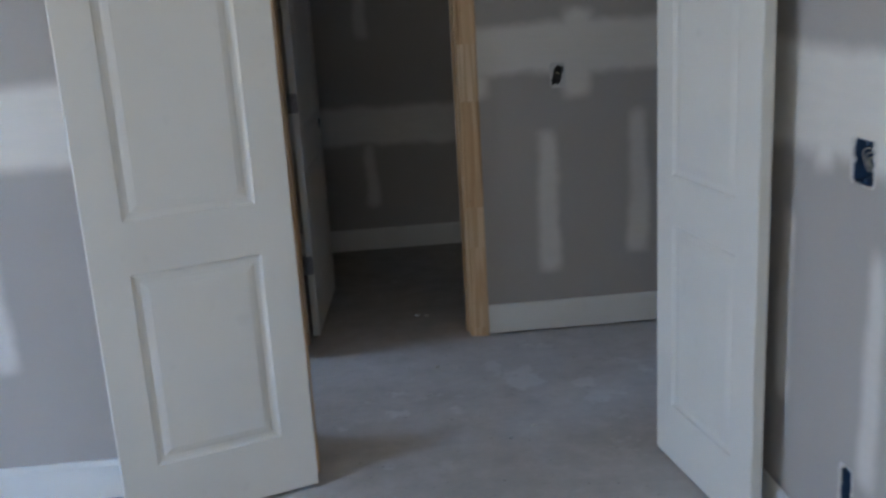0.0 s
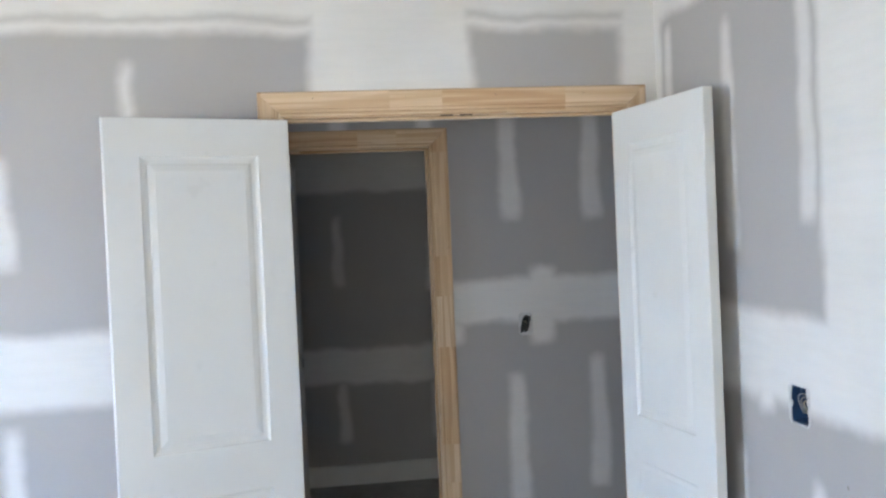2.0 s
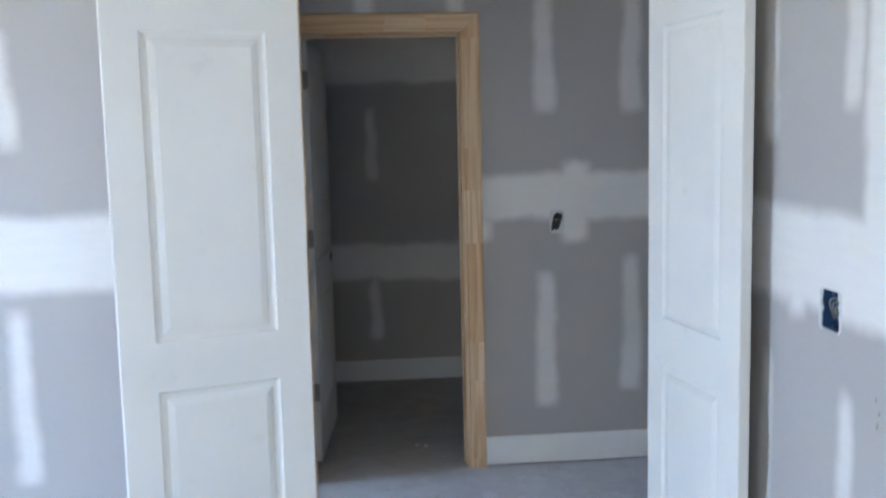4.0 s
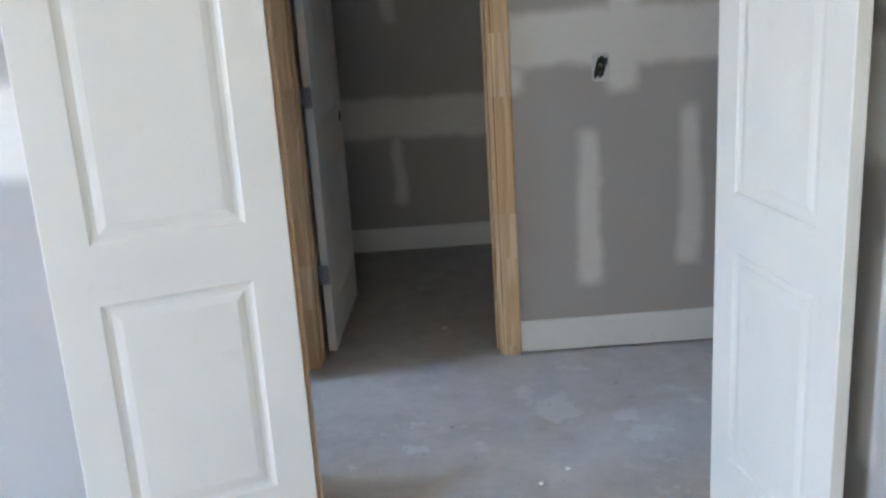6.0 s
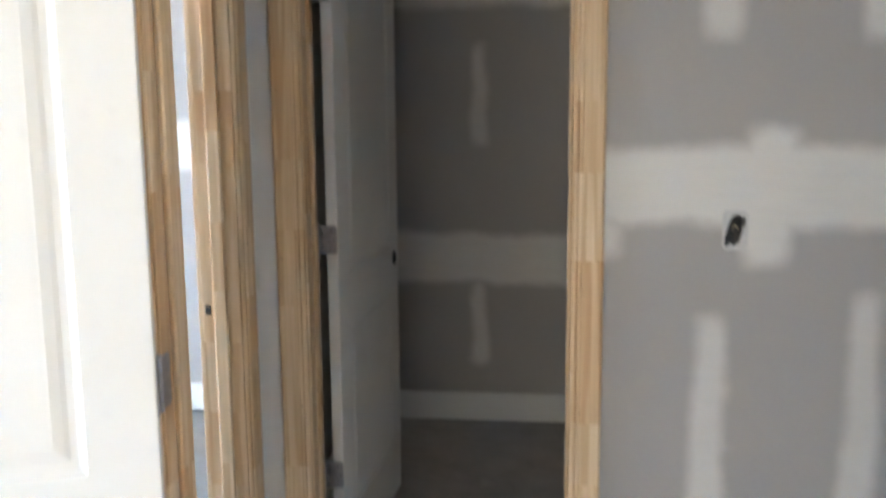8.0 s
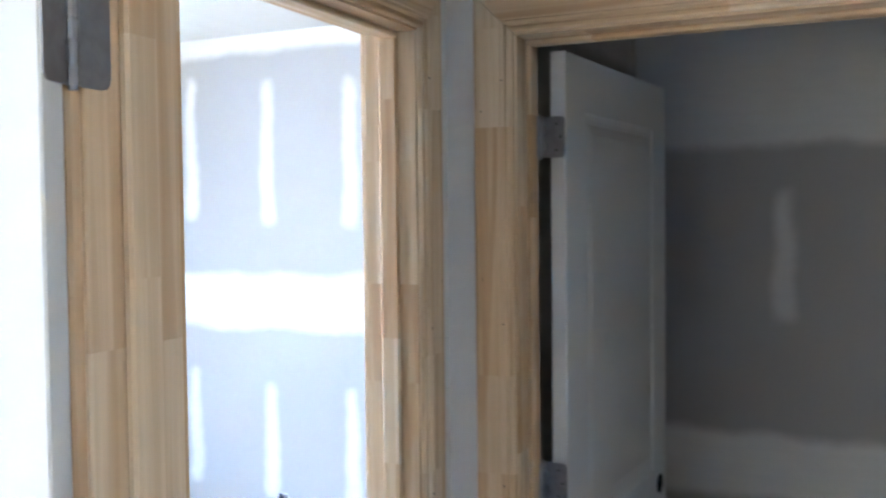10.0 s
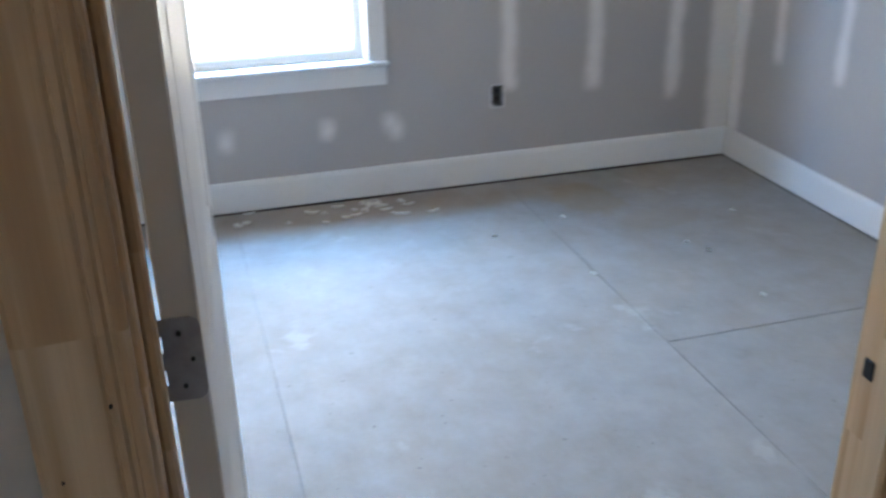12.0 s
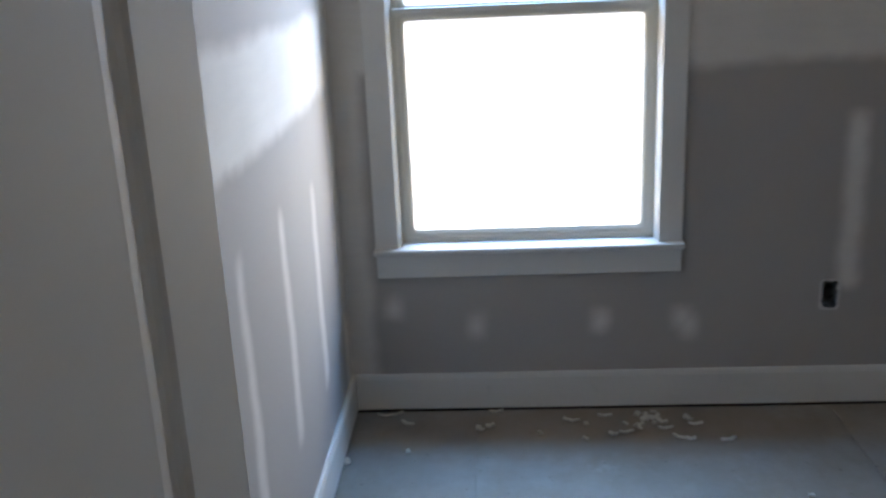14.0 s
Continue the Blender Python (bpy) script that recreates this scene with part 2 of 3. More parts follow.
M_NORTH_B = drywall("drywall_north", "x", [(-3.6, -0.3, 1.19, 1.43), (-3.6, -0.3, 2.42, 2.6), (-3.6, -3.39, 0, 2.6), (-2.72, -2.65, 1.12, 1.48), (-2.79, -2.675, 1.64, 1.75)],
                    (-2.731, 0.42, 0.036), [(0.475, 1.0), (1.65, 2.30)], 6.0)
M_WEST = drywall("drywall_west", "y", [(-4.7, 3.1, 1.195, 1.435), (-4.7, 3.1, 2.40, 2.6), (2.815, 3.1, 0, 2.6), (-0.2, 0.21, 0, 2.6),
                                       *[(y - 0.032, y + 0.032, z - 0.045, z + 0.045) for y, z in ((0.565, 0.318), (0.988, 0.327), (1.265, 0.33), (1.29, 0.30), (0.275, 0.39))],
                                       *[(y - 0.036, y + 0.036, a, b) for y, z in ((1.815, 0.42), (2.225, 0.385), (2.630, 0.32)) for a, b in ((z, 1.02), (1.6, 2.2))]],
                 None, (), 7.0)
M_HALL_LEFT = drywall("drywall_partition", "y", [(1.05, 1.4, 0, 2.6), (0, 0.36, 0, 2.6), (0, 3, 2.2, 2.6)], None, (), 12.0)
M_PLAINWALL = drywall("drywall_plain", "y", [(-5, 5, 1.11, 1.35), (-5, 5, 2.35, 2.6)], (0.2, STUD, 0.038), [(0.4, 1.0), (1.6, 2.25)], 8.0)
M_PLAINWALL_X = drywall("drywall_back", "x", [(-5, 5, 1.11, 1.35), (-5, 5, 2.35, 2.6)], (0.2, STUD, 0.038), [(0.4, 1.0), (1.6, 2.25)], 9.0)
M_CEIL = drywall("drywall_ceiling", "x", [(-5, 5, 2.2, 2.8)], None, (), 10.0)
M_PINE = pine("bare_pine", (0.71, 0.55, 0.37), (0.57, 0.41, 0.25))
# timber coloured near black: paints the shade in floor gaps and seams
M_TIMBER = plain("gap_shade_timber", (0.085, 0.07, 0.06), 0.9)
M_DOOR = painted("door_primer", (0.68, 0.665, 0.625), 0.62, 0.05)
M_TRIM = painted("white_trim_paint", (0.74, 0.74, 0.72), 0.38, 0.05)
M_VINYL = painted("window_vinyl", (0.70, 0.68, 0.62), 0.45, 0.06)
CHALK, DAMP = (0.76, 0.75, 0.73), (0.24, 0.17, 0.09)
M_FLOOR = subfloor("dusty_floor", (0.50, 0.475, 0.46), (0.43, 0.40, 0.375), 3.0,
                   [(0.82, 0.70, 0.07, 0.13, CHALK, 0.42), (0.72, 0.82, 0.03, 0.09, CHALK, 0.28), (1.05, 0.60, 0.05, 0.05, CHALK, 0.34), (1.10, 0.45, 0.09, 0.04, CHALK, 0.3), (0.30, 0.45, 0.05, 0.03, CHALK, 0.35)])
# base kept darker than dusty_floor to offset the strong window light
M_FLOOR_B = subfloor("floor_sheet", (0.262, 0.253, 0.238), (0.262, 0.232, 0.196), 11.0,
                     # two damp stains, then a brown patch painting the shade below the window
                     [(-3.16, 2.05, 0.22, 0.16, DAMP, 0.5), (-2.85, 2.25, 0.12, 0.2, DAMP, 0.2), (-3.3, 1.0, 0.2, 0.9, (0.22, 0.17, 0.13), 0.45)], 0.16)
M_STEEL = plain("dull_nickel", (0.33, 0.325, 0.33), 0.42, 0.9)
M_BLUE = plain("blue_plastic", (0.016, 0.048, 0.115), 0.5)
# near black: painted shade of holes and slots; also screw heads and cables
M_DARK = plain("dark_cavity", (0.02, 0.02, 0.022), 0.8)
M_WIRE = plain("cable_jacket", (0.45, 0.40, 0.30), 0.5)
M_SHAVE = plain("plaster_scrap", (0.62, 0.60, 0.55), 0.8)
M_GLASS = clear_glass()
M_OUT = glowing("bright_haze", (0.93, 0.97, 1.0), 9.0)


# ---- mesh helpers ----
def link(name, bm, mats, parent=None, label="", m=None):
    """Turns a bmesh into one mesh object."""
    data = bpy.data.meshes.new(name)
    bm.to_mesh(data)
    bm.free()
    for mt in mats if isinstance(mats, (list, tuple)) else [mats]:
        data.materials.append(mt)
    ob = new(name, data)
    if parent is not None:
        ob.parent = parent
    if m is not None:
        ob.matrix_local = m
    if label:
        ob["label"] = label
    return ob


def part(name, bm, material, parent, label="", m=None):
    return link(name, bm, material, parent, label, m)


def anchor(name, m, label, category, kind="", group=""):
    ob = new(name)
    ob.matrix_world = m
    ob.empty_display_size = 0.1
    return tagged(ob, label, category, group, kind)


def box(bm, x0, x1, y0, y1, z0, z1, mat=0):
    vs = [bm.verts.new((x, y, z)) for x in (x0, x1) for y in (y0, y1) for z in (z0, z1)]
    for f in ((0, 1, 3, 2), (4, 6, 7, 5), (0, 4, 5, 1), (2, 3, 7, 6), (0, 2, 6, 4), (1, 5, 7, 3)):
        bm.faces.new([vs[i] for i in f]).material_index = mat


def soft_box(x0, x1, y0, y1, z0, z1, bev=0.002):
    bm = bmesh.new()
    box(bm, x0, x1, y0, y1, z0, z1)
    bmesh.ops.recalc_face_normals(bm, faces=bm.faces)
    bmesh.ops.bevel(bm, geom=bm.edges[:], offset=bev, segments=1, affect="EDGES")
    return bm


def sweep(profile, ends):
    """A prism of the profile [(a, b)]; ends(a, b) gives its two end points."""
    bm = bmesh.new()
    lo, hi = [], []
    for a, b in profile:
        p0, p1 = ends(a, b)
        lo.append(bm.verts.new(p0))
        hi.append(bm.verts.new(p1))
    n = len(profile)
    for i in range(n):
        j = (i + 1) % n
        bm.faces.new((lo[i], lo[j], hi[j], hi[i]))
    bm.faces.new(lo)
    bm.faces.new(hi[::-1])
    bmesh.ops.recalc_face_normals(bm, faces=bm.faces)
    return bm


def wall(name, axis, p0, p1, u0, u1, z0, z1, mats, through_=(), lo=(), hi=(), label="bare drywall with taped joints"):
    """A wall shell along axis from p0 to p1 in thickness. through_: openings (u0, u1, z0, z1); lo, hi: box cut-outs on one side.
    mats: faces towards minus, towards plus, edges."""
    bm = bmesh.new()
    z0 = max(z0, 0.024)      # the boards stop short of the floor, behind the baseboard
    through_ = [(a, b, max(c, z0), d) for a, b, c, d in through_]

    def grid(cuts):
        us = sorted({u0, u1, *[c for h in cuts for c in h[:2]]})
        zs = sorted({z0, z1, *[c for h in cuts for c in h[2:]]})
        return [(a, b, c, d) for a, b in zip(us, us[1:]) for c, d in zip(zs, zs[1:])
                if not any(h[0] < (a + b) / 2 < h[1] and h[2] < (c + d) / 2 < h[3] for h in cuts)]

    def v(u, p, z):
        return bm.verts.new((u, p, z) if axis == "x" else (p, u, z))

    def face(pts, mi):
        bm.faces.new([v(*q) for q in pts]).material_index = mi

    for side, p, cuts in ((0, p0, (*through_, *lo)), (1, p1, (*through_, *hi))):
        for a, b, c, d in grid(cuts):
            q = [(a, p, c), (b, p, c), (b, p, d), (a, p, d)]
            flip = (side == 1) != (axis == "y")
            face(q[::-1] if flip else q, side)
    for a, b, c, d, s in [(u0, u1, z0, z1, 1), *[(*h, -1) for h in through_]]:
        for q in ([(a, p0, c), (a, p0, d), (a, p1, d), (a, p1, c)], [(b, p0, c), (b, p1, c), (b, p1, d), (b, p0, d)],
                  [(a, p0, c), (a, p1, c), (b, p1, c), (b, p0, c)], [(a, p0, d), (b, p0, d), (b, p1, d), (a, p1, d)]):
            if all(abs(t[2] - z0) < 1e-6 for t in q):
                continue
            face(q if s == 1 else q[::-1], 2)
    return tagged(link(name, bm, mats), label, "wall", kind="structure")


# ---- setting ----
def slab(name, x0, x1, y0, y1, z0, z1, mat, label, category):
    bm = bmesh.new()
    box(bm, x0, x1, y0, y1, z0, z1)
    return tagged(link(name, bm, mat), label, category, kind="structure")


XE, HE = XR + 0.12, 2.4
floor = slab("floor", XW - 0.15, HE + 0.1, YBACK - 0.15, YC + 0.15, -0.25, -0.02, M_TIMBER, "bare dusty subfloor with pale plaster smears", "floor")


def deck(x0, x1, y0, y1, mat):
    bm = bmesh.new()
    box(bm, x0, x1, y0, y1, -0.019, 0.0)
    return link("floor_sheet", bm, mat, floor)


deck(XB + 0.061, HE, YBACK, YC + 0.05, M_FLOOR)
deck(XW, XB + 0.060, YBACK, 0.056, M_FLOOR)
XG = XW + 0.016     # the sheets stop short of the outer wall, so a dark line shows
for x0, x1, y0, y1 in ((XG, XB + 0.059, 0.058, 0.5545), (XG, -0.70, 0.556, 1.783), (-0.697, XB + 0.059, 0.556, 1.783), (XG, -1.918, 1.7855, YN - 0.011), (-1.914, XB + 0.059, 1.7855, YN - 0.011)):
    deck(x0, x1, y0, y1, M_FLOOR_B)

wall("wall_front", "x", 0.0, T, XW, HE, 0, CEIL, [M_FRONT, M_SOUTH_B, M_FRONT], [(-JT, W1 + JT, 0, HEAD + JT)])
wall("wall_east", "y", XR, XE, YBACK, 0.0, 0, CEIL, [M_RIGHT, M_RIGHT, M_RIGHT], (), [(-0.976, -0.882, 1.081, 1.181), (-0.961, -0.901, 0.287, 0.387)])
wall("wall_west", "y", XW - 0.15, XW, YBACK, YN, 0, CEIL, [M_PLAINWALL, M_WEST, M_TRIM],
     [(WY0 - 0.02, WY1 + 0.02, WZ0 - 0.02, WZ1), (-2.60, -1.70, WZ0 - 0.02, WZ1)], (), [(1.731, 1.791, 0.355, 0.455)])
wall("wall_south", "x", YBACK - 0.15, YBACK, XW - 0.15, XE, 0, CEIL, [M_PLAINWALL_X] * 3, [(-1.30, 0.20, WZ0 - 0.02, WZ1)])
wall("wall_partition", "y", XB, HL, T, YC + 0.12, 0, CEIL, [M_PLAINWALL, M_HALL_LEFT, M_FRONT], [(B0 - JT, B1 + JT, 0, HEAD + JT)])
wall("wall_hall", "x", YF, YFC, HL, HE, 0, CEIL, [M_FAR, M_PLAINWALL_X, M_FAR], [(C0 - JT, C1 + JT, 0, HEAD + JT)], [(1.082, 1.136, 1.120, 1.220)])
wall("wall_closet", "x", YC, YC + 0.12, HL, 1.3, 0, CEIL, [M_CLOSET] * 3)
wall("wall_closet_side", "y", 1.2, 1.3, YFC, YC, 0, CEIL, [M_PLAINWALL] * 3)
wall("wall_hall_end", "y", HE, HE + 0.1, T, YF, 0, CEIL, [M_PLAINWALL] * 3)
wall("wall_north", "x", YN, YN + 0.12, XW - 0.15, XB, 0, CEIL, [M_NORTH_B] * 3, (), [(-1.87, -1.81, 0.356, 0.456)])
for x0, x1, y0, y1 in ((XW - 0.149, XW - 0.03, YBACK - 0.149, YN + 0.1), (XW - 0.029, XE, YBACK - 0.149, YBACK - 0.03)):
    slab("sill_plate", x0, x1, y0, y1, -0.0195, 0.0235, M_TIMBER, "bare timber sill plate under the outer wall", "sill plate")
slab("ceiling", XW - 0.15, HE + 0.1, YBACK - 0.15, YC + 0.15, CEIL, CEIL + 0.12, M_CEIL, "taped drywall ceiling", "ceiling")

BASE = [(0, 0), (0.014, 0), (0.014, 0.116), (0.012, 0.122), (0.0125, 0.125), (0.008, 0.134), (0, 0.134)]


def baseboard(x0, y0, x1, y1, nx, ny):
    """Along the wall from one point to the other; (nx, ny) points into the room."""
    bm = sweep(BASE, lambda a, b: ((x0 + nx * a, y0 + ny * a, 0.009 + b), (x1 + nx * a, y1 + ny * a, 0.009 + b)))
    return tagged(link("baseboard", bm, M_TRIM), "white primed baseboard with eased top edge", "baseboard", kind="structure")


CW = 0.083 + 0.005
baseboard(XW, 0, -CW, 0, 0, -1)
baseboard(XR, YBACK, XR, -0.02, -1, 0)
baseboard(XW, YBACK, XW, -0.016, 1, 0)
baseboard(XW, YBACK, XR, YBACK, 0, 1)
baseboard(C1 + CW, YF, HE, YF, 0, -1)
baseboard(HL, B1 + CW, HL, YF - 0.001, 1, 0)
baseboard(HL, T, HL, B0 - CW, 1, 0)
baseboard(W1 + CW, T, HE, T, 0, 1)
baseboard(HL, YC, 1.2, YC, 0, -1)
baseboard(HL, YFC + 0.02, HL, YC - 0.015, 1, 0)
baseboard(XW, T + 0.015, XW, YN - 0.015, 1, 0)
baseboard(XW, YN, XB, YN, 0, -1)
baseboard(XW, T, XB, T, 0, 1)
baseboard(XB, B1 + CW, XB, YN - 0.015, -1, 0)

CASING = [(0, 0), (0, 0.009), (0.003, 0.012), (0.009, 0.012), (0.011, 0.0095), (0.014, 0.0095), (0.017, 0.0145), (0.022, 0.0155), (0.024, 0.0135),
          (0.027, 0.0155), (0.071, 0.018), (0.078, 0.0175), (0.083, 0.013), (0.083, 0)]


# a solid dark dot painting the shade of a nail hole
NAIL = bpy.data.meshes.new("nail_hole_dot")
bm = bmesh.new()
bmesh.ops.create_cone(bm, cap_ends=True, segments=8, radius1=0.0015, radius2=0.0015, depth=0.0025, matrix=Euler((radians(90), 0, 0)).to_matrix().to_4x4())
bm.to_mesh(NAIL)
bm.free()
NAIL.materials.append(M_DARK)


def nail(parent, x, y, z):
    ob = new("nail_hole_dot", NAIL)
    ob.parent = parent
    ob.matrix_local = pose(x, y, z)


def casing(parent, w, y, out, sill=0.0):
    """Two legs and a mitred head round an opening w wide, on the wall face y, towards out."""
    r = 0.005
    for s, x in ((-1, -r), (1, w + r)):
        bm = sweep(CASING, lambda a, b: ((s * a, out * b, sill), (s * a, out * b, HEAD + r + a - 0.0012)))
        part("casing_leg", bm, M_PINE, parent, m=pose(x, y, 0))
        for i, z in enumerate((0.22, 0.64, 1.08, 1.50, 1.93)):
            for a in (0.022, 0.066):
                nail(parent, x + s * a, y + out * 0.0168, z + 0.03 * ((i * 7 + (a > 0.03) * 3) % 5 - 2))
    bm = sweep(CASING, lambda a, b: ((-a, out * b, -r - a), (-a, out * b, w + r + a)))
    part("casing_head", bm, M_PINE, parent, m=pose(0, y, HEAD + r, 0, 90, 0))
    for i in range(int(w / 0.3)):
        nail(parent, 0.1 + i * 0.32, y + out * 0.0168, HEAD + r + 0.058)


def door_frame(name, m, w, depth, strike=None):
    """Jambs, stops and casings; the door hangs on the local y = 0 side."""
    fr = anchor(name, m, "bare finger-jointed pine door frame with fluted casing", "door frame", "structure")
    for x0, x1 in ((-JT, 0.0), (w, w + JT)):
        part("jamb", soft_box(x0, x1, 0, depth, 0, HEAD, 0.0015), M_PINE, fr)
    bm = bmesh.new()
    box(bm, -0.5 * JT, 0.5 * JT, 0, depth, -JT, w + JT)
    part("head_jamb", bm, M_PINE, fr, m=pose(0, 0, HEAD + 0.5 * JT, 0, 90, 0))
    for x0, x1 in ((0.0, 0.011), (w - 0.011, w)):
        part("door_stop", soft_box(x0, x1, 0.038, 0.076, 0, HEAD - 0.011, 0.003), M_PINE, fr)
    part("head_stop", soft_box(-0.011, 0.0, 0.038, 0.076, 0, w, 0.003), M_PINE, fr, m=pose(0, 0, HEAD - 0.011, 0, 90, 0))
    casing(fr, w, 0.0, -1)
    casing(fr, w, depth, 1)
    if strike is not None:
        # a solid dark block in place of the shaded hole
        hole = soft_box(-0.002, 0.002, -0.0085, 0.0085, -0.013, 0.013, 0.0018)
        part("latch_hole", hole, M_DARK, fr, "near-black block painting the shade of a latch hole", pose(strike, 0.019, 0.953))
    return fr


frame_1 = door_frame("door_frame_1", pose(0, 0, 0), W1, T)
# solid dark blocks in place of shaded slots
for x in (W1 / 2 - 0.035, W1 / 2 + 0.035):
    part("ball_catch_slot", soft_box(x - 0.022, x + 0.022, 0.012, 0.026, HEAD - 0.003, HEAD + 0.003, 0.001), M_DARK, frame_1, "near-black block painting the shade of a routed slot")
frame_2 = door_frame("door_frame_2", pose(XB, B1, 0, 0, 0, -90), B1 - B0, HL - XB, 0.0)
frame_3 = door_frame("door_frame_3", pose(C1, YFC, 0, 0, 0, 180), C1 - C0, YFC - YF, 0.0)


# ---- doors ----
def rings(bm, rects, mi=0):
    """Nested rectangles (x0, x1, z0, z1, y), each joined to the next; the last one is filled."""
    last = None
    for x0, x1, z0, z1, y in rects:
        cur = [bm.verts.new(q) for q in ((x0, y, z0), (x1, y, z0), (x1, y, z1), (x0, y, z1))]
        if last:
            for i in range(4):
                bm.faces.new((last[i], last[(i + 1) % 4], cur[(i + 1) % 4], cur[i]))
        last = cur
    bm.faces.new(last)


def door_leaf(w, h=2.026, th=0.035, bore=True):
    """A moulded two-panel slab: x from the hinge edge, y = 0 the face on the pin side, z from its bottom."""
    st = 0.108 if w < 0.65 else 0.118
    e = 0.002
    cols = [e, st, w - st, w - 0.11, w - 0.03, w - e] if bore else [e, st, w - st, w - e]
    rows = [e, 0.195, 0.80, 0.885, 0.965, 0.972, 1.905, h - e] if bore else [e, 0.195, 0.80, 0.955, 1.905, h - e]
    if bore and st > 0.11:
        cols = [e, st, w - st, w - 0.10, w - 0.02, w - e]
    bm = bmesh.new()
    for y, s in ((0.0, 1), (th, -1)):
        for xa, xb in zip(cols, cols[1:]):
            for za, zb in zip(rows, rows[1:]):
                if xb <= xa + 1e-6:
                    continue
                panel = abs(xa - st) < 1e-6 and (abs(za - 0.195) < 1e-6 or abs(zb - 1.905) < 1e-6)
                hole = bore and abs(xb - xa - 0.08) < 1e-4 and abs(zb - za - 0.08) < 1e-4
                if panel:
                    rr = [(0.0, 0.0), (0.005, 0.0038), (0.013, 0.006), (0.024, 0.0062), (0.032, 0.0038), (0.048, 0.0012), (0.052, 0.0014)]
                    rings(bm, [(xa + i, xb - i, za + i, zb - i, y + s * d) for i, d in rr])
                elif hole:
                    cx, cz, n = (xa + xb) / 2, (za + zb) / 2, 16
                    sq = []
                    for i in range(n):
                        a = 2 * math.pi * (i + 0.5) / n
                        k = 0.04 / max(abs(math.cos(a)), abs(math.sin(a)))
                        sq.append((cx + k * math.cos(a), cz + k * math.sin(a)))
                    outer = [bm.verts.new((a, y, b)) for a, b in sq]
                    rim = [bm.verts.new((cx + 0.027 * math.cos(2 * math.pi * (i + 0.5) / n), y, cz + 0.027 * math.sin(2 * math.pi * (i + 0.5) / n))) for i in range(n)]
                    deep = [bm.verts.new((r.co.x, th / 2, r.co.z)) for r in rim]
                    for i in range(n):
                        j = (i + 1) % n
                        bm.faces.new((outer[i], outer[j], rim[j], rim[i]))
                        f = bm.faces.new((rim[i], rim[j], deep[j], deep[i]))
                        # bore wall coloured near black for its shade
                        f.material_index = 1
                    corners = [(xa, za), (xb, za), (xb, zb), (xa, zb)]
                    for c in corners:
                        near = sorted(outer, key=lambda q: (q.co.x - c[0]) ** 2 + (q.co.z - c[1]) ** 2)[:2]
                        bm.faces.new((bm.verts.new((c[0], y, c[1])), near[0], near[1]))
                else:
                    rings(bm, [(xa, xb, za, zb, y)])
    a = [(e, 0, e), (w - e, 0, e), (w - e, 0, h - e), (e, 0, h - e)]
    b = [(0, e, 0), (w, e, 0), (w, e, h), (0, e, h)]
    c = [(x, th - e, z) for x, _, z in b]
    d = [(x, th, z) for x, _, z in a]
    for p, q in ((a, b), (b, c), (c, d)):
        for i in range(4):
            j = (i + 1) % 4
            bm.faces.new([bm.verts.new(t) for t in (p[i], p[j], q[j], q[i])])
    bmesh.ops.remove_doubles(bm, verts=bm.verts, dist=1e-5)
    bmesh.ops.recalc_face_normals(bm, faces=bm.faces)
    return bm


def plate(x0, x1, z0, z1, r, y0, y1):
    """A thin plate in the xz plane with rounded corners."""
    pts = []
    for cx, cz, a0 in ((x1 - r, z1 - r, 0), (x0 + r, z1 - r, 90), (x0 + r, z0 + r, 180), (x1 - r, z0 + r, 270)):
        for i in range(4):
            a = radians(a0 + 30 * i)
            pts.append((cx + r * math.cos(a), cz + r * math.sin(a)))
    return sweep(pts, lambda a, b: ((a, y0, b), (a, y1, b)))


def joined(*bms):
    out = bmesh.new()
    for b in bms:
        tmp = bpy.data.meshes.new("tmp")
        b.to_mesh(tmp)
        b.free()
        out.from_mesh(tmp)
        bpy.data.meshes.remove(tmp)
    return out


def cyl(r, depth, m, seg=12):
    bm = bmesh.new()
    bmesh.ops.create_cone(bm, cap_ends=True, segments=seg, radius1=r, radius2=r, depth=depth, matrix=m)
    return bm


def hinge_leaf(y0, y1, x0, x1, h=0.044, r=0.010):
    """One half of a butt hinge in the yz plane, notched at the second and fourth knuckle."""
    pts = []
    for cz, start in ((h - r, 90), (-h + r, 0)):
        for n in range(4):
            a = radians(start - 30 * n)
            pts.append((y1 - r + r * math.cos(a), cz + r * math.sin(a)))
    step = 2 * h / 5
    for n in range(5):
        y = y0 if n % 2 == 0 else y0 + 0.0095
        pts += [(y, -h + n * step + 0.0004), (y, -h + (n + 1) * step - 0.0004)]
    return sweep(pts, lambda a, b: ((x0, a, b), (x1, a, b)))


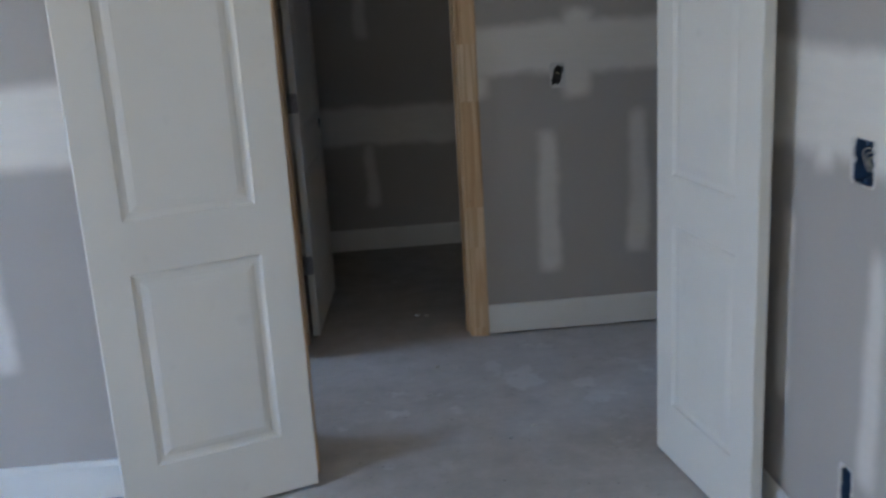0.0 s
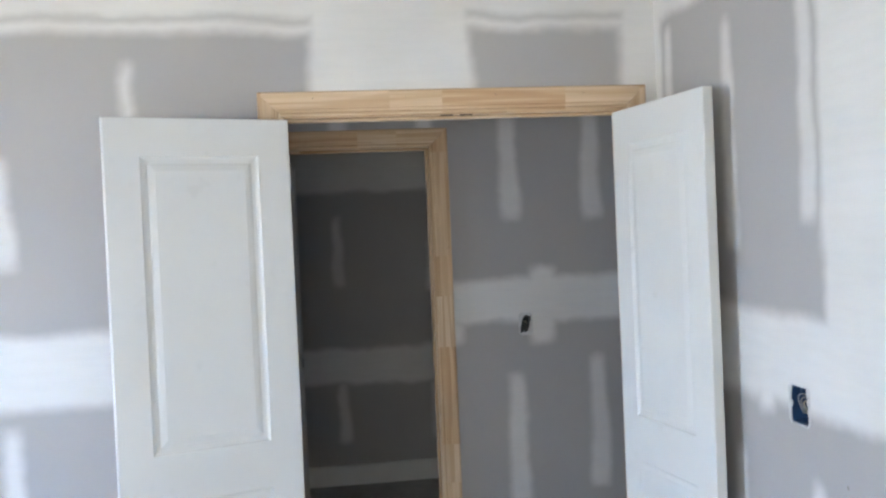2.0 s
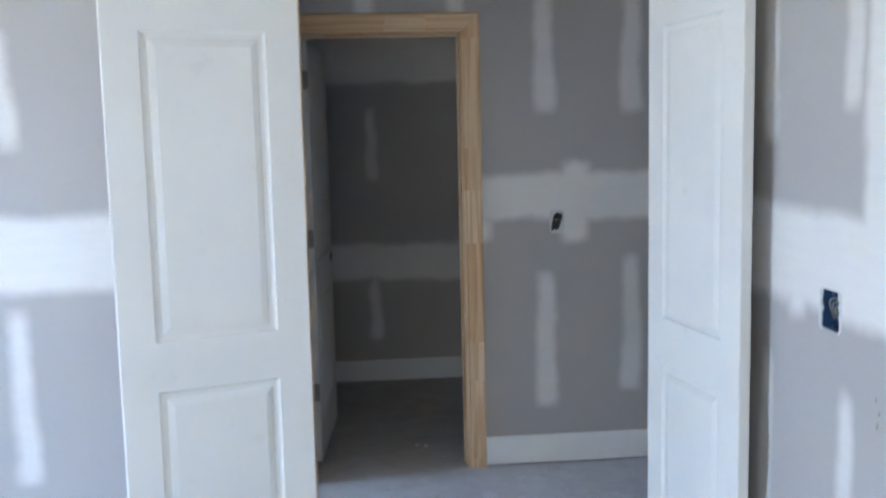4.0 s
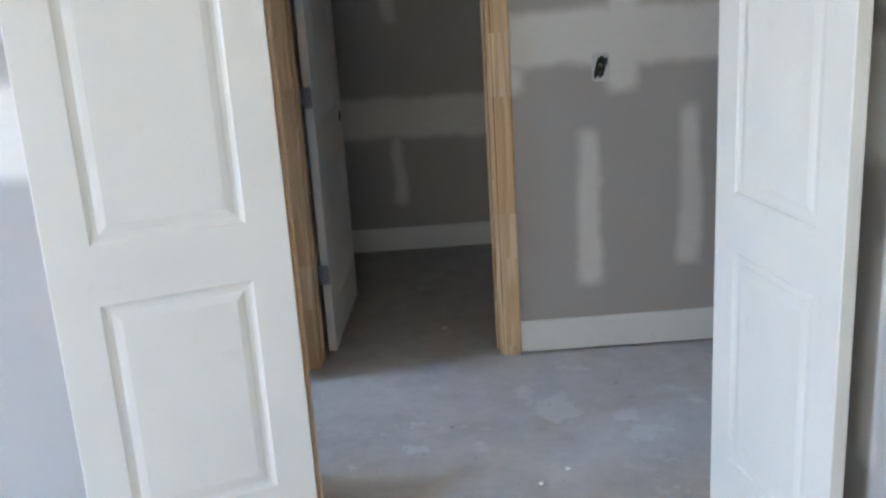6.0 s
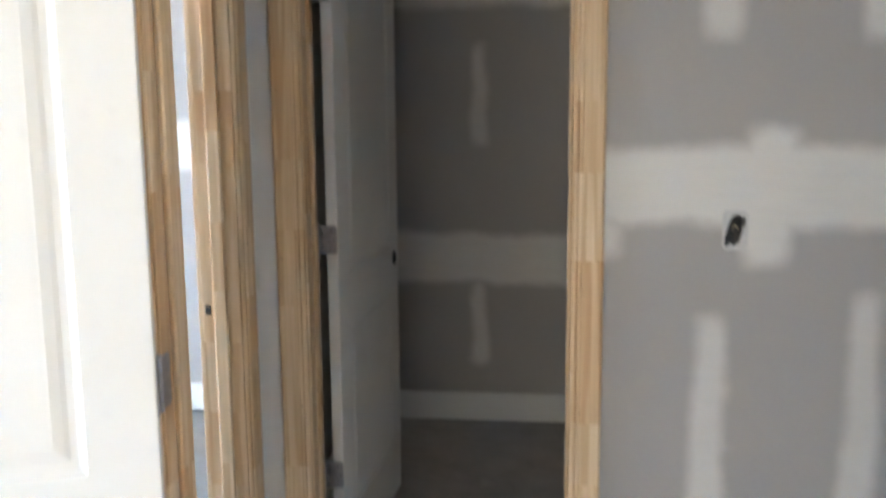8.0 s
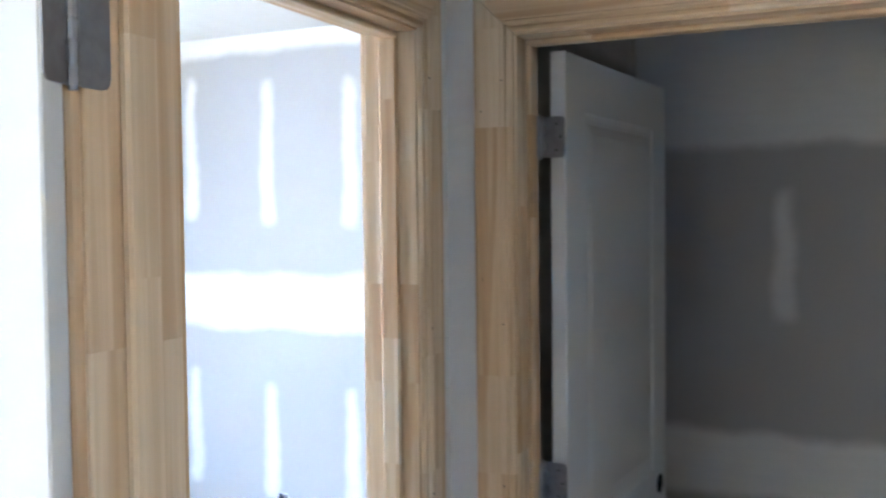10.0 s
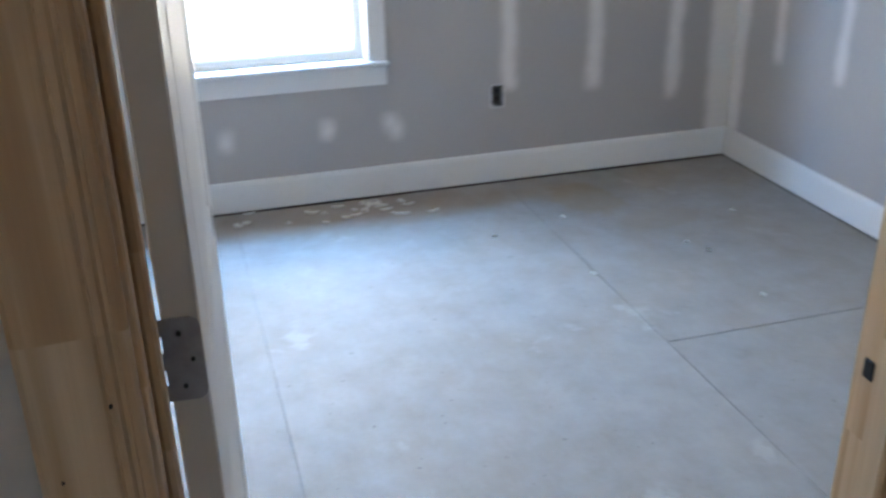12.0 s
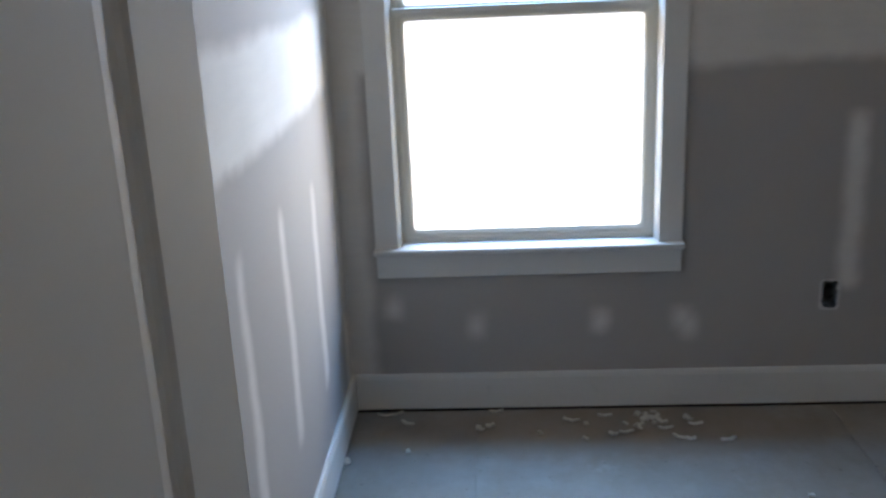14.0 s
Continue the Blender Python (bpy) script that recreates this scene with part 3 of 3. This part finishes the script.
def door(name, m, w, swing, side, label, bore=True, off=0.01, lift=0.0):
    """A leaf on three hinges. m: the pin line; the leaf runs along local +x when shut (side 1) or -x (side -1); swing in degrees."""
    dr = anchor(name, m @ pose(0, 0, 0, 0, 0, swing), label, "door", "structure")
    bm = door_leaf(w, bore=bore)
    bmesh.ops.translate(bm, verts=bm.verts, vec=(0.003, off, 0.012))
    if side < 0:
        bmesh.ops.scale(bm, verts=bm.verts, vec=(-1, 1, 1))
        bmesh.ops.recalc_face_normals(bm, faces=bm.faces)
    part("leaf", bm, [M_DOOR, M_DARK], dr)
    for z in (0.343, 1.094, 1.841):
        # leaf plate on the hinge edge of the slab, cut out round the other half's knuckles
        b = hinge_leaf(0.0, off + 0.034, side * 0.0012, side * 0.0030)
        pieces = [b]
        for i in range(5):
            pieces.append(cyl(0.0058, 0.0165, Matrix.Translation((0, 0, -0.0352 + 0.0176 * i))))
        pieces.append(cyl(0.0042, 0.094, Matrix.Translation((0, 0, 0))))
        hinge = part("hinge", joined(*pieces), M_STEEL, dr, "dull nickel butt hinge", pose(0, 0, z + lift))
        for i in range(3):
            part("screw", cyl(0.0023, 0.0012, pose(side * (0.0006 if swing > 0 else 0.0032), off + 0.014 + (0.010 if i == 1 else 0), -0.028 + 0.028 * i, 0, 90, 0), 8),
                 M_DARK, hinge, "dark sunk screw head")
        bpl = plate(0.0, 0.03 + off, -0.044, 0.044, 0.010, -0.0008, 0.0008)
        bmesh.ops.rotate(bpl, verts=bpl.verts, cent=(0, 0, 0), matrix=Euler((0, 0, radians(90 - swing))).to_matrix())
        part("jamb_plate", bpl, M_STEEL, hinge, "dull nickel plate on the jamb")
    return dr


door("door_1", pose(0.0, -0.010, 0), LEAF, -160.5, 1, "white primed two-panel door leaf standing wide open", False)
door("door_2", pose(W1, -0.010, 0), LEAF, 97.6, -1, "white primed two-panel door leaf open against the wall", False)
door("door_3", pose(XB - 0.020, B0, 0, 0, 0, -90), B1 - B0 - 0.008, 86.7, -1, "white primed two-panel door open into the second room", True, 0.011, -0.009)
door("door_4", pose(C0, YFC + 0.020, 0, 0, 0, 180), C1 - C0 - 0.008, 85.5, -1, "white primed two-panel door open into the closet", True, 0.02, 0.015)


# ---- window ----
def window(name, m, w):
    """A double-hung window: local x along the wall, y outwards."""
    win = anchor(name, m, "white trimmed double-hung window glaring with daylight", "window", "structure")
    for x0, x1 in ((-0.018, 0.0), (w, w + 0.018)):
        part("window_jamb", soft_box(x0, x1, 0.0, 0.115, WZ0, WZ1, 0.001), M_TRIM, win)
    part("window_head", soft_box(-0.018, w + 0.018, 0.0, 0.115, WZ1 - 0.018, WZ1 - 0.0005, 0.001), M_TRIM, win)
    part("window_sill", soft_box(-0.090, w + 0.090, -0.045, 0.115, WZ0 - 0.004, WZ0 + 0.016, 0.004), M_TRIM, win, "white painted stool with horns")
    part("apron", soft_box(-0.083, w + 0.083, -0.018, -0.0005, WZ0 - 0.09, WZ0 - 0.0045, 0.002), M_TRIM, win)
    for x0, x1 in ((-0.084, -0.004), (w + 0.004, w + 0.084)):
        part("casing_leg", soft_box(x0, x1, -0.018, -0.0005, WZ0 + 0.0165, WZ1 - 0.016, 0.002), M_TRIM, win)
    part("casing_head", soft_box(-0.095, w + 0.095, -0.020, -0.0005, WZ1 - 0.0155, WZ1 + 0.075, 0.002), M_TRIM, win)

    def sash(name, z0, z1, y):
        bm = bmesh.new()
        f = 0.041

        def loop(inset, yy, r):
            x0, x1, a0, a1 = 0.004 + inset, w - 0.004 - inset, z0 + inset, z1 - inset
            pts = []
            for cx, cz, start in ((x1 - r, a1 - r, 0), (x0 + r, a1 - r, 90), (x0 + r, a0 + r, 180), (x1 - r, a0 + r, 270)):
                for n in range(4):
                    a = radians(start + 30 * n)
                    pts.append(bm.verts.new((cx + r * math.cos(a), yy, cz + r * math.sin(a))))
            return pts
        # outer edge, bevelled face, glazing bead and back
        rows = [loop(0.0, y + 0.03, 0.001), loop(0.0, y + 0.002, 0.001), loop(0.002, y, 0.001), loop(0.017, y, 0.004), loop(0.019, y + 0.003, 0.004),
                loop(0.030, y + 0.004, 0.009), loop(f, y + 0.011, 0.015), loop(f, y + 0.019, 0.015), loop(0.030, y + 0.03, 0.009)]
        for a, b in zip(rows, rows[1:] + rows[:1]):
            for n in range(16):
                bm.faces.new((a[n], a[(n + 1) % 16], b[(n + 1) % 16], b[n]))
        inner = (0.004 + f, w - 0.004 - f, z0 + f, z1 - f)
        bmesh.ops.recalc_face_normals(bm, faces=bm.faces)
        ob = part(name, bm, M_VINYL, win, "cream vinyl sash")
        gb = bmesh.new()
        box(gb, inner[0] - 0.004, inner[1] + 0.004, y + 0.013, y + 0.017, inner[2] - 0.004, inner[3] + 0.004)
        pane = part("pane", gb, M_GLASS, ob)
        pane.visible_shadow = False

    part("frame_track", soft_box(0.0, 0.003, 0.03, 0.115, WZ0 + 0.016, WZ1 - 0.018, 0.0008), M_VINYL, win)
    part("frame_track", soft_box(w - 0.003, w, 0.03, 0.115, WZ0 + 0.016, WZ1 - 0.018, 0.0008), M_VINYL, win)
    sash("lower_sash", WZ0 + 0.017, 1.40, 0.045)
    sash("upper_sash", 1.365, WZ1 - 0.019, 0.080)


window("window_1", pose(XW, WY0, 0, 0, 0, 90), WY1 - WY0)
window("window_2", pose(XW, -2.58, 0, 0, 0, 90), 0.86)
# south window out of view, added as an opening for extra light
window("window_3", pose(0.18, YBACK, 0, 0, 0, 180), 1.46)
bm = bmesh.new()
bm.faces.new([bm.verts.new(q) for q in ((-4.8, -6.5, 4), (-4.8, 5, 4), (-4.8, 5, -1.5), (-4.8, -6.5, -1.5))])
tagged(link("backdrop", bm, M_OUT), "blown-out bright haze outside the windows", "backdrop", kind="structure")


# ---- electrical boxes ----
def tube(points, r, seg=6):
    """A round cable through the points."""
    bm = bmesh.new()
    rows = []
    for i, p in enumerate(points):
        a, b = Vector(points[max(i - 1, 0)]), Vector(points[min(i + 1, len(points) - 1)])
        q = (b - a).to_track_quat("Z", "Y")
        rows.append([bm.verts.new(Vector(p) + q @ Vector((r * math.cos(2 * math.pi * k / seg), r * math.sin(2 * math.pi * k / seg), 0))) for k in range(seg)])
    for u, w in zip(rows, rows[1:]):
        for k in range(seg):
            bm.faces.new((u[k], u[(k + 1) % seg], w[(k + 1) % seg], w[k]))
    bm.faces.new(rows[0][::-1])
    bm.faces.new(rows[-1])
    bmesh.ops.recalc_face_normals(bm, faces=bm.faces)
    return bm


def electrical_box(m, label, loops, seed, body=None, rag=0.9, skew=0.0, wide=1.0):
    """An open plastic box sunk in the wall: local x across, z up, y into the wall."""
    rng = random.Random(seed)
    eb = anchor("electrical_box", m, label, "electrical box", group="open electrical boxes")
    bm = bmesh.new()
    w, h, d, t = 0.027 * wide, 0.047, 0.055, 0.002

    def loop(a, b, y):
        return [bm.verts.new(q) for q in ((-a, y, -b), (a, y, -b), (a, y, b), (-a, y, b))]
    o0, o1 = loop(w + 0.002, h + 0.002, 0.003), loop(w + 0.002, h + 0.002, d + t)
    i0, i1 = loop(w, h, 0.003), loop(w, h, d)
    for a, b in ((o0, o1), (o0, i0), (i0, i1)):
        for k in range(4):
            bm.faces.new((a[k], a[(k + 1) % 4], b[(k + 1) % 4], b[k]))
    bm.faces.new(o1)
    bm.faces.new(i1)
    bmesh.ops.recalc_face_normals(bm, faces=bm.faces)
    part("box_body", bm, body or M_BLUE, eb)
    for z in (-h + 0.006, h - 0.006):
        part("screw_boss", soft_box(-0.006, 0.006, 0.006, 0.03, z - 0.005, z + 0.005, 0.001), body or M_BLUE, eb)
    for n in range(loops):
        r, cz = 0.017 - 0.003 * n, 0.006 - 0.006 * n
        pts = [(0.004 + r * 0.8 * wide * math.cos(a), (0.02 if wide == 1.0 else 0.009) + 0.006 * n + 0.004 * math.sin(2 * a), cz + r * 1.5 * math.sin(a)) for a in [0.3 + i * 0.42 for i in range(14)]]
        part("cable", tube(pts, 0.0022), (M_DARK if body else M_STEEL) if n != 2 else M_WIRE, eb)
    # ragged cut edge of the board
    bm = bmesh.new()
    out, inn = [], []
    n = 28
    for i in range(n):
        a = 2 * math.pi * i / n
        k = 1 / max(abs(math.cos(a)) / (0.0325 * wide), abs(math.sin(a)) / 0.0525)
        x, z = k * math.cos(a), k * math.sin(a)
        f = rag - rng.choice((0.0, 0.04, 0.08, 0.18)) if rng.random() < 0.5 else rag
        out.append(bm.verts.new((x * 1.06, -0.0012, z * 1.04)))
        inn.append(bm.verts.new((x * f * 0.9 + skew * z, -0.0004, z * (f + 0.06))))
    for i in range(n):
        j = (i + 1) % n
        bm.faces.new((out[i], out[j], inn[j], inn[i]))
    bmesh.ops.recalc_face_normals(bm, faces=bm.faces)
    geo = bmesh.ops.extrude_face_region(bm, geom=bm.faces[:])
    bmesh.ops.translate(bm, verts=[g for g in geo["geom"] if isinstance(g, bmesh.types.BMVert)], vec=(0, 0.004, 0))
    bmesh.ops.recalc_face_normals(bm, faces=bm.faces)
    part("torn_board_edge", bm, M_CHALKY, eb, "ragged chalky cut edge")
    return eb


M_CHALKY = plain("torn_gypsum", (0.62, 0.61, 0.59), 0.9)
M_GREYBOX = plain("grey_plastic", (0.13, 0.13, 0.135), 0.5)
M_BLACKBOX = plain("dark_grey_plastic", (0.045, 0.045, 0.05), 0.5)
electrical_box(pose(XR, -0.929, 1.131, 0, 0, -90), "blue plastic switch box sunk in drywall with coiled cable", 3, 1, None, 0.97, 0.0, 1.6)
electrical_box(pose(XR, -0.931, 0.337, 0, 0, -90), "blue plastic outlet box sunk in drywall above the baseboard", 1, 2)
electrical_box(pose(1.109, YF, 1.170), "torn open switch box with dark wires in the hall wall", 3, 3, M_BLACKBOX, 0.76, 0.22)
electrical_box(pose(XW, 1.761, 0.405, 0, 0, 90), "dark outlet box with loose cable under the window wall band", 2, 4, M_GREYBOX)
electrical_box(pose(-1.84, YN, 0.406), "blue plastic outlet box sunk in drywall above the baseboard", 1, 5)

M_TORN = plain("torn_brown_paper", (0.27, 0.24, 0.21), 0.9)
# small nicks in the wall under the switch box
gouge_rng = random.Random(31)
for y, z, ln in ((-1.150, 0.965, 0.020), (-1.165, 0.935, 0.014), (-1.158, 0.905, 0.026)):
    nick = anchor("wall_nick", pose(XR - 0.0006, y, z, gouge_rng.uniform(-25, 25), 0, 0), "small scratched nick in the taped drywall", "wall damage")
    bm = bmesh.new()
    ring = [(gouge_rng.uniform(0.6, 1.0) * 0.0026 * math.cos(a), gouge_rng.uniform(0.5, 0.8) * ln / 2 * math.sin(a)) for a in [i * math.pi / 5 for i in range(10)]]
    front = [bm.verts.new((-0.0008, a, b)) for a, b in ring]
    back = [bm.verts.new((0.0004, a * 1.2, b * 1.1)) for a, b in ring]
    bm.faces.new(front)
    for i in range(10):
        bm.faces.new((front[i], front[(i + 1) % 10], back[(i + 1) % 10], back[i]))
    bmesh.ops.recalc_face_normals(bm, faces=bm.faces)
    part("torn_paper", bm, M_TORN, nick)


# ---- loose scraps on the floor ----
def curl(rng, length, width, bend, lift):
    """A curled strip lying on the floor."""
    bm = bmesh.new()
    n = 7
    rows = []
    for i in range(n):
        u = i / (n - 1) - 0.5
        a = bend * u
        x, y = length * u, length * 0.5 * bend * u * u + rng.uniform(-0.25, 0.25) * width
        wv = width * (0.55 + 0.45 * math.cos(u * 2.6)) * rng.uniform(0.75, 1.2)
        z = lift * (1 - math.cos(u * 5)) * rng.uniform(0.5, 1.1) + 0.001
        nx, ny = -math.sin(a), math.cos(a)
        tilt = rng.uniform(-0.3, 0.3) * wv
        rows.append([(x + nx * wv / 2, y + ny * wv / 2, z + 0.003 + max(tilt, 0)), (x - nx * wv / 2, y - ny * wv / 2, z + 0.003 + max(-tilt, 0)),
                     (x - nx * wv / 2, y - ny * wv / 2, z * 0.6), (x + nx * wv / 2, y + ny * wv / 2, z * 0.6)])
    vs = [[bm.verts.new(q) for q in r] for r in rows]
    for p, q in zip(vs, vs[1:]):
        for i in range(4):
            bm.faces.new((p[i], p[(i + 1) % 4], q[(i + 1) % 4], q[i]))
    bm.faces.new(vs[0])
    bm.faces.new(vs[-1][::-1])
    bmesh.ops.recalc_face_normals(bm, faces=bm.faces)
    low = min(q.co.z for q in bm.verts)
    bmesh.ops.translate(bm, verts=bm.verts, vec=(0, 0, -low))
    return bm


rng = random.Random(5)
kinds = []
for name, length, width, bend, lift in (("curled", 0.055, 0.016, 0.5, 0.004), ("short", 0.032, 0.018, 0.3, 0.004), ("flat", 0.05, 0.012, 0.3, 0.003), ("crumb", 0.018, 0.013, 0.2, 0.003), ("long", 0.09, 0.010, 0.5, 0.005)):
    bm = curl(rng, length, width, bend, lift)
    mesh = bpy.data.meshes.new("scrap_" + name)
    bm.to_mesh(mesh)
    bm.free()
    mesh.materials.append(M_SHAVE)
    kinds.append(mesh)
PLACES = [(0, -3.328, 0.882, 80), (4, -3.391, 0.247, 100), (2, -3.326, 0.312, 60), (2, -3.405, 0.623, 95), (1, -3.278, 0.566, 40), (1, -3.30, 0.60, 120),
          (2, -3.36, 1.00, 90), (1, -3.227, 1.013, 85), (2, -3.24, 1.06, 100), (1, -3.189, 1.263, 100), (2, -3.20, 1.23, 60), (0, -3.179, 1.386, 110),
          (3, -3.30, 0.93, 0), (3, -3.24, 0.77, 20), (3, -3.2, 0.92, 50), (1, -3.33, 1.28, 30), (2, -3.29, 1.30, 95), (1, -3.068, 0.137, 10), (3, -3.13, 0.33, 0)]
for i in range(15):
    PLACES.append((rng.choice((1, 1, 3, 2)), -3.36 + rng.uniform(-0.03, 0.10), 1.13 + rng.uniform(-0.07, 0.07), rng.uniform(0, 180)))
for i in range(7):
    PLACES.append((3, rng.uniform(-3.2, -1.6), rng.uniform(1.5, 2.7), rng.uniform(0, 180)))
for i in range(5):
    PLACES.append((3, rng.uniform(0.4, 1.1), rng.uniform(-0.2, 1.1), rng.uniform(0, 180)))
PLACES += [(3, 0.486, 1.57, 20), (1, 0.44, 1.585, 70)]
for kd, x, y, a in PLACES:
    ob = new("plaster_scrap", kinds[kd])
    ob.matrix_world = pose(x - 0.05 if x < -3 else x, y, 0.0, 0, 0, a)
    tagged(ob, "small pale curled scrap lying on the dusty floor", "scrap", "scraps on the floor")
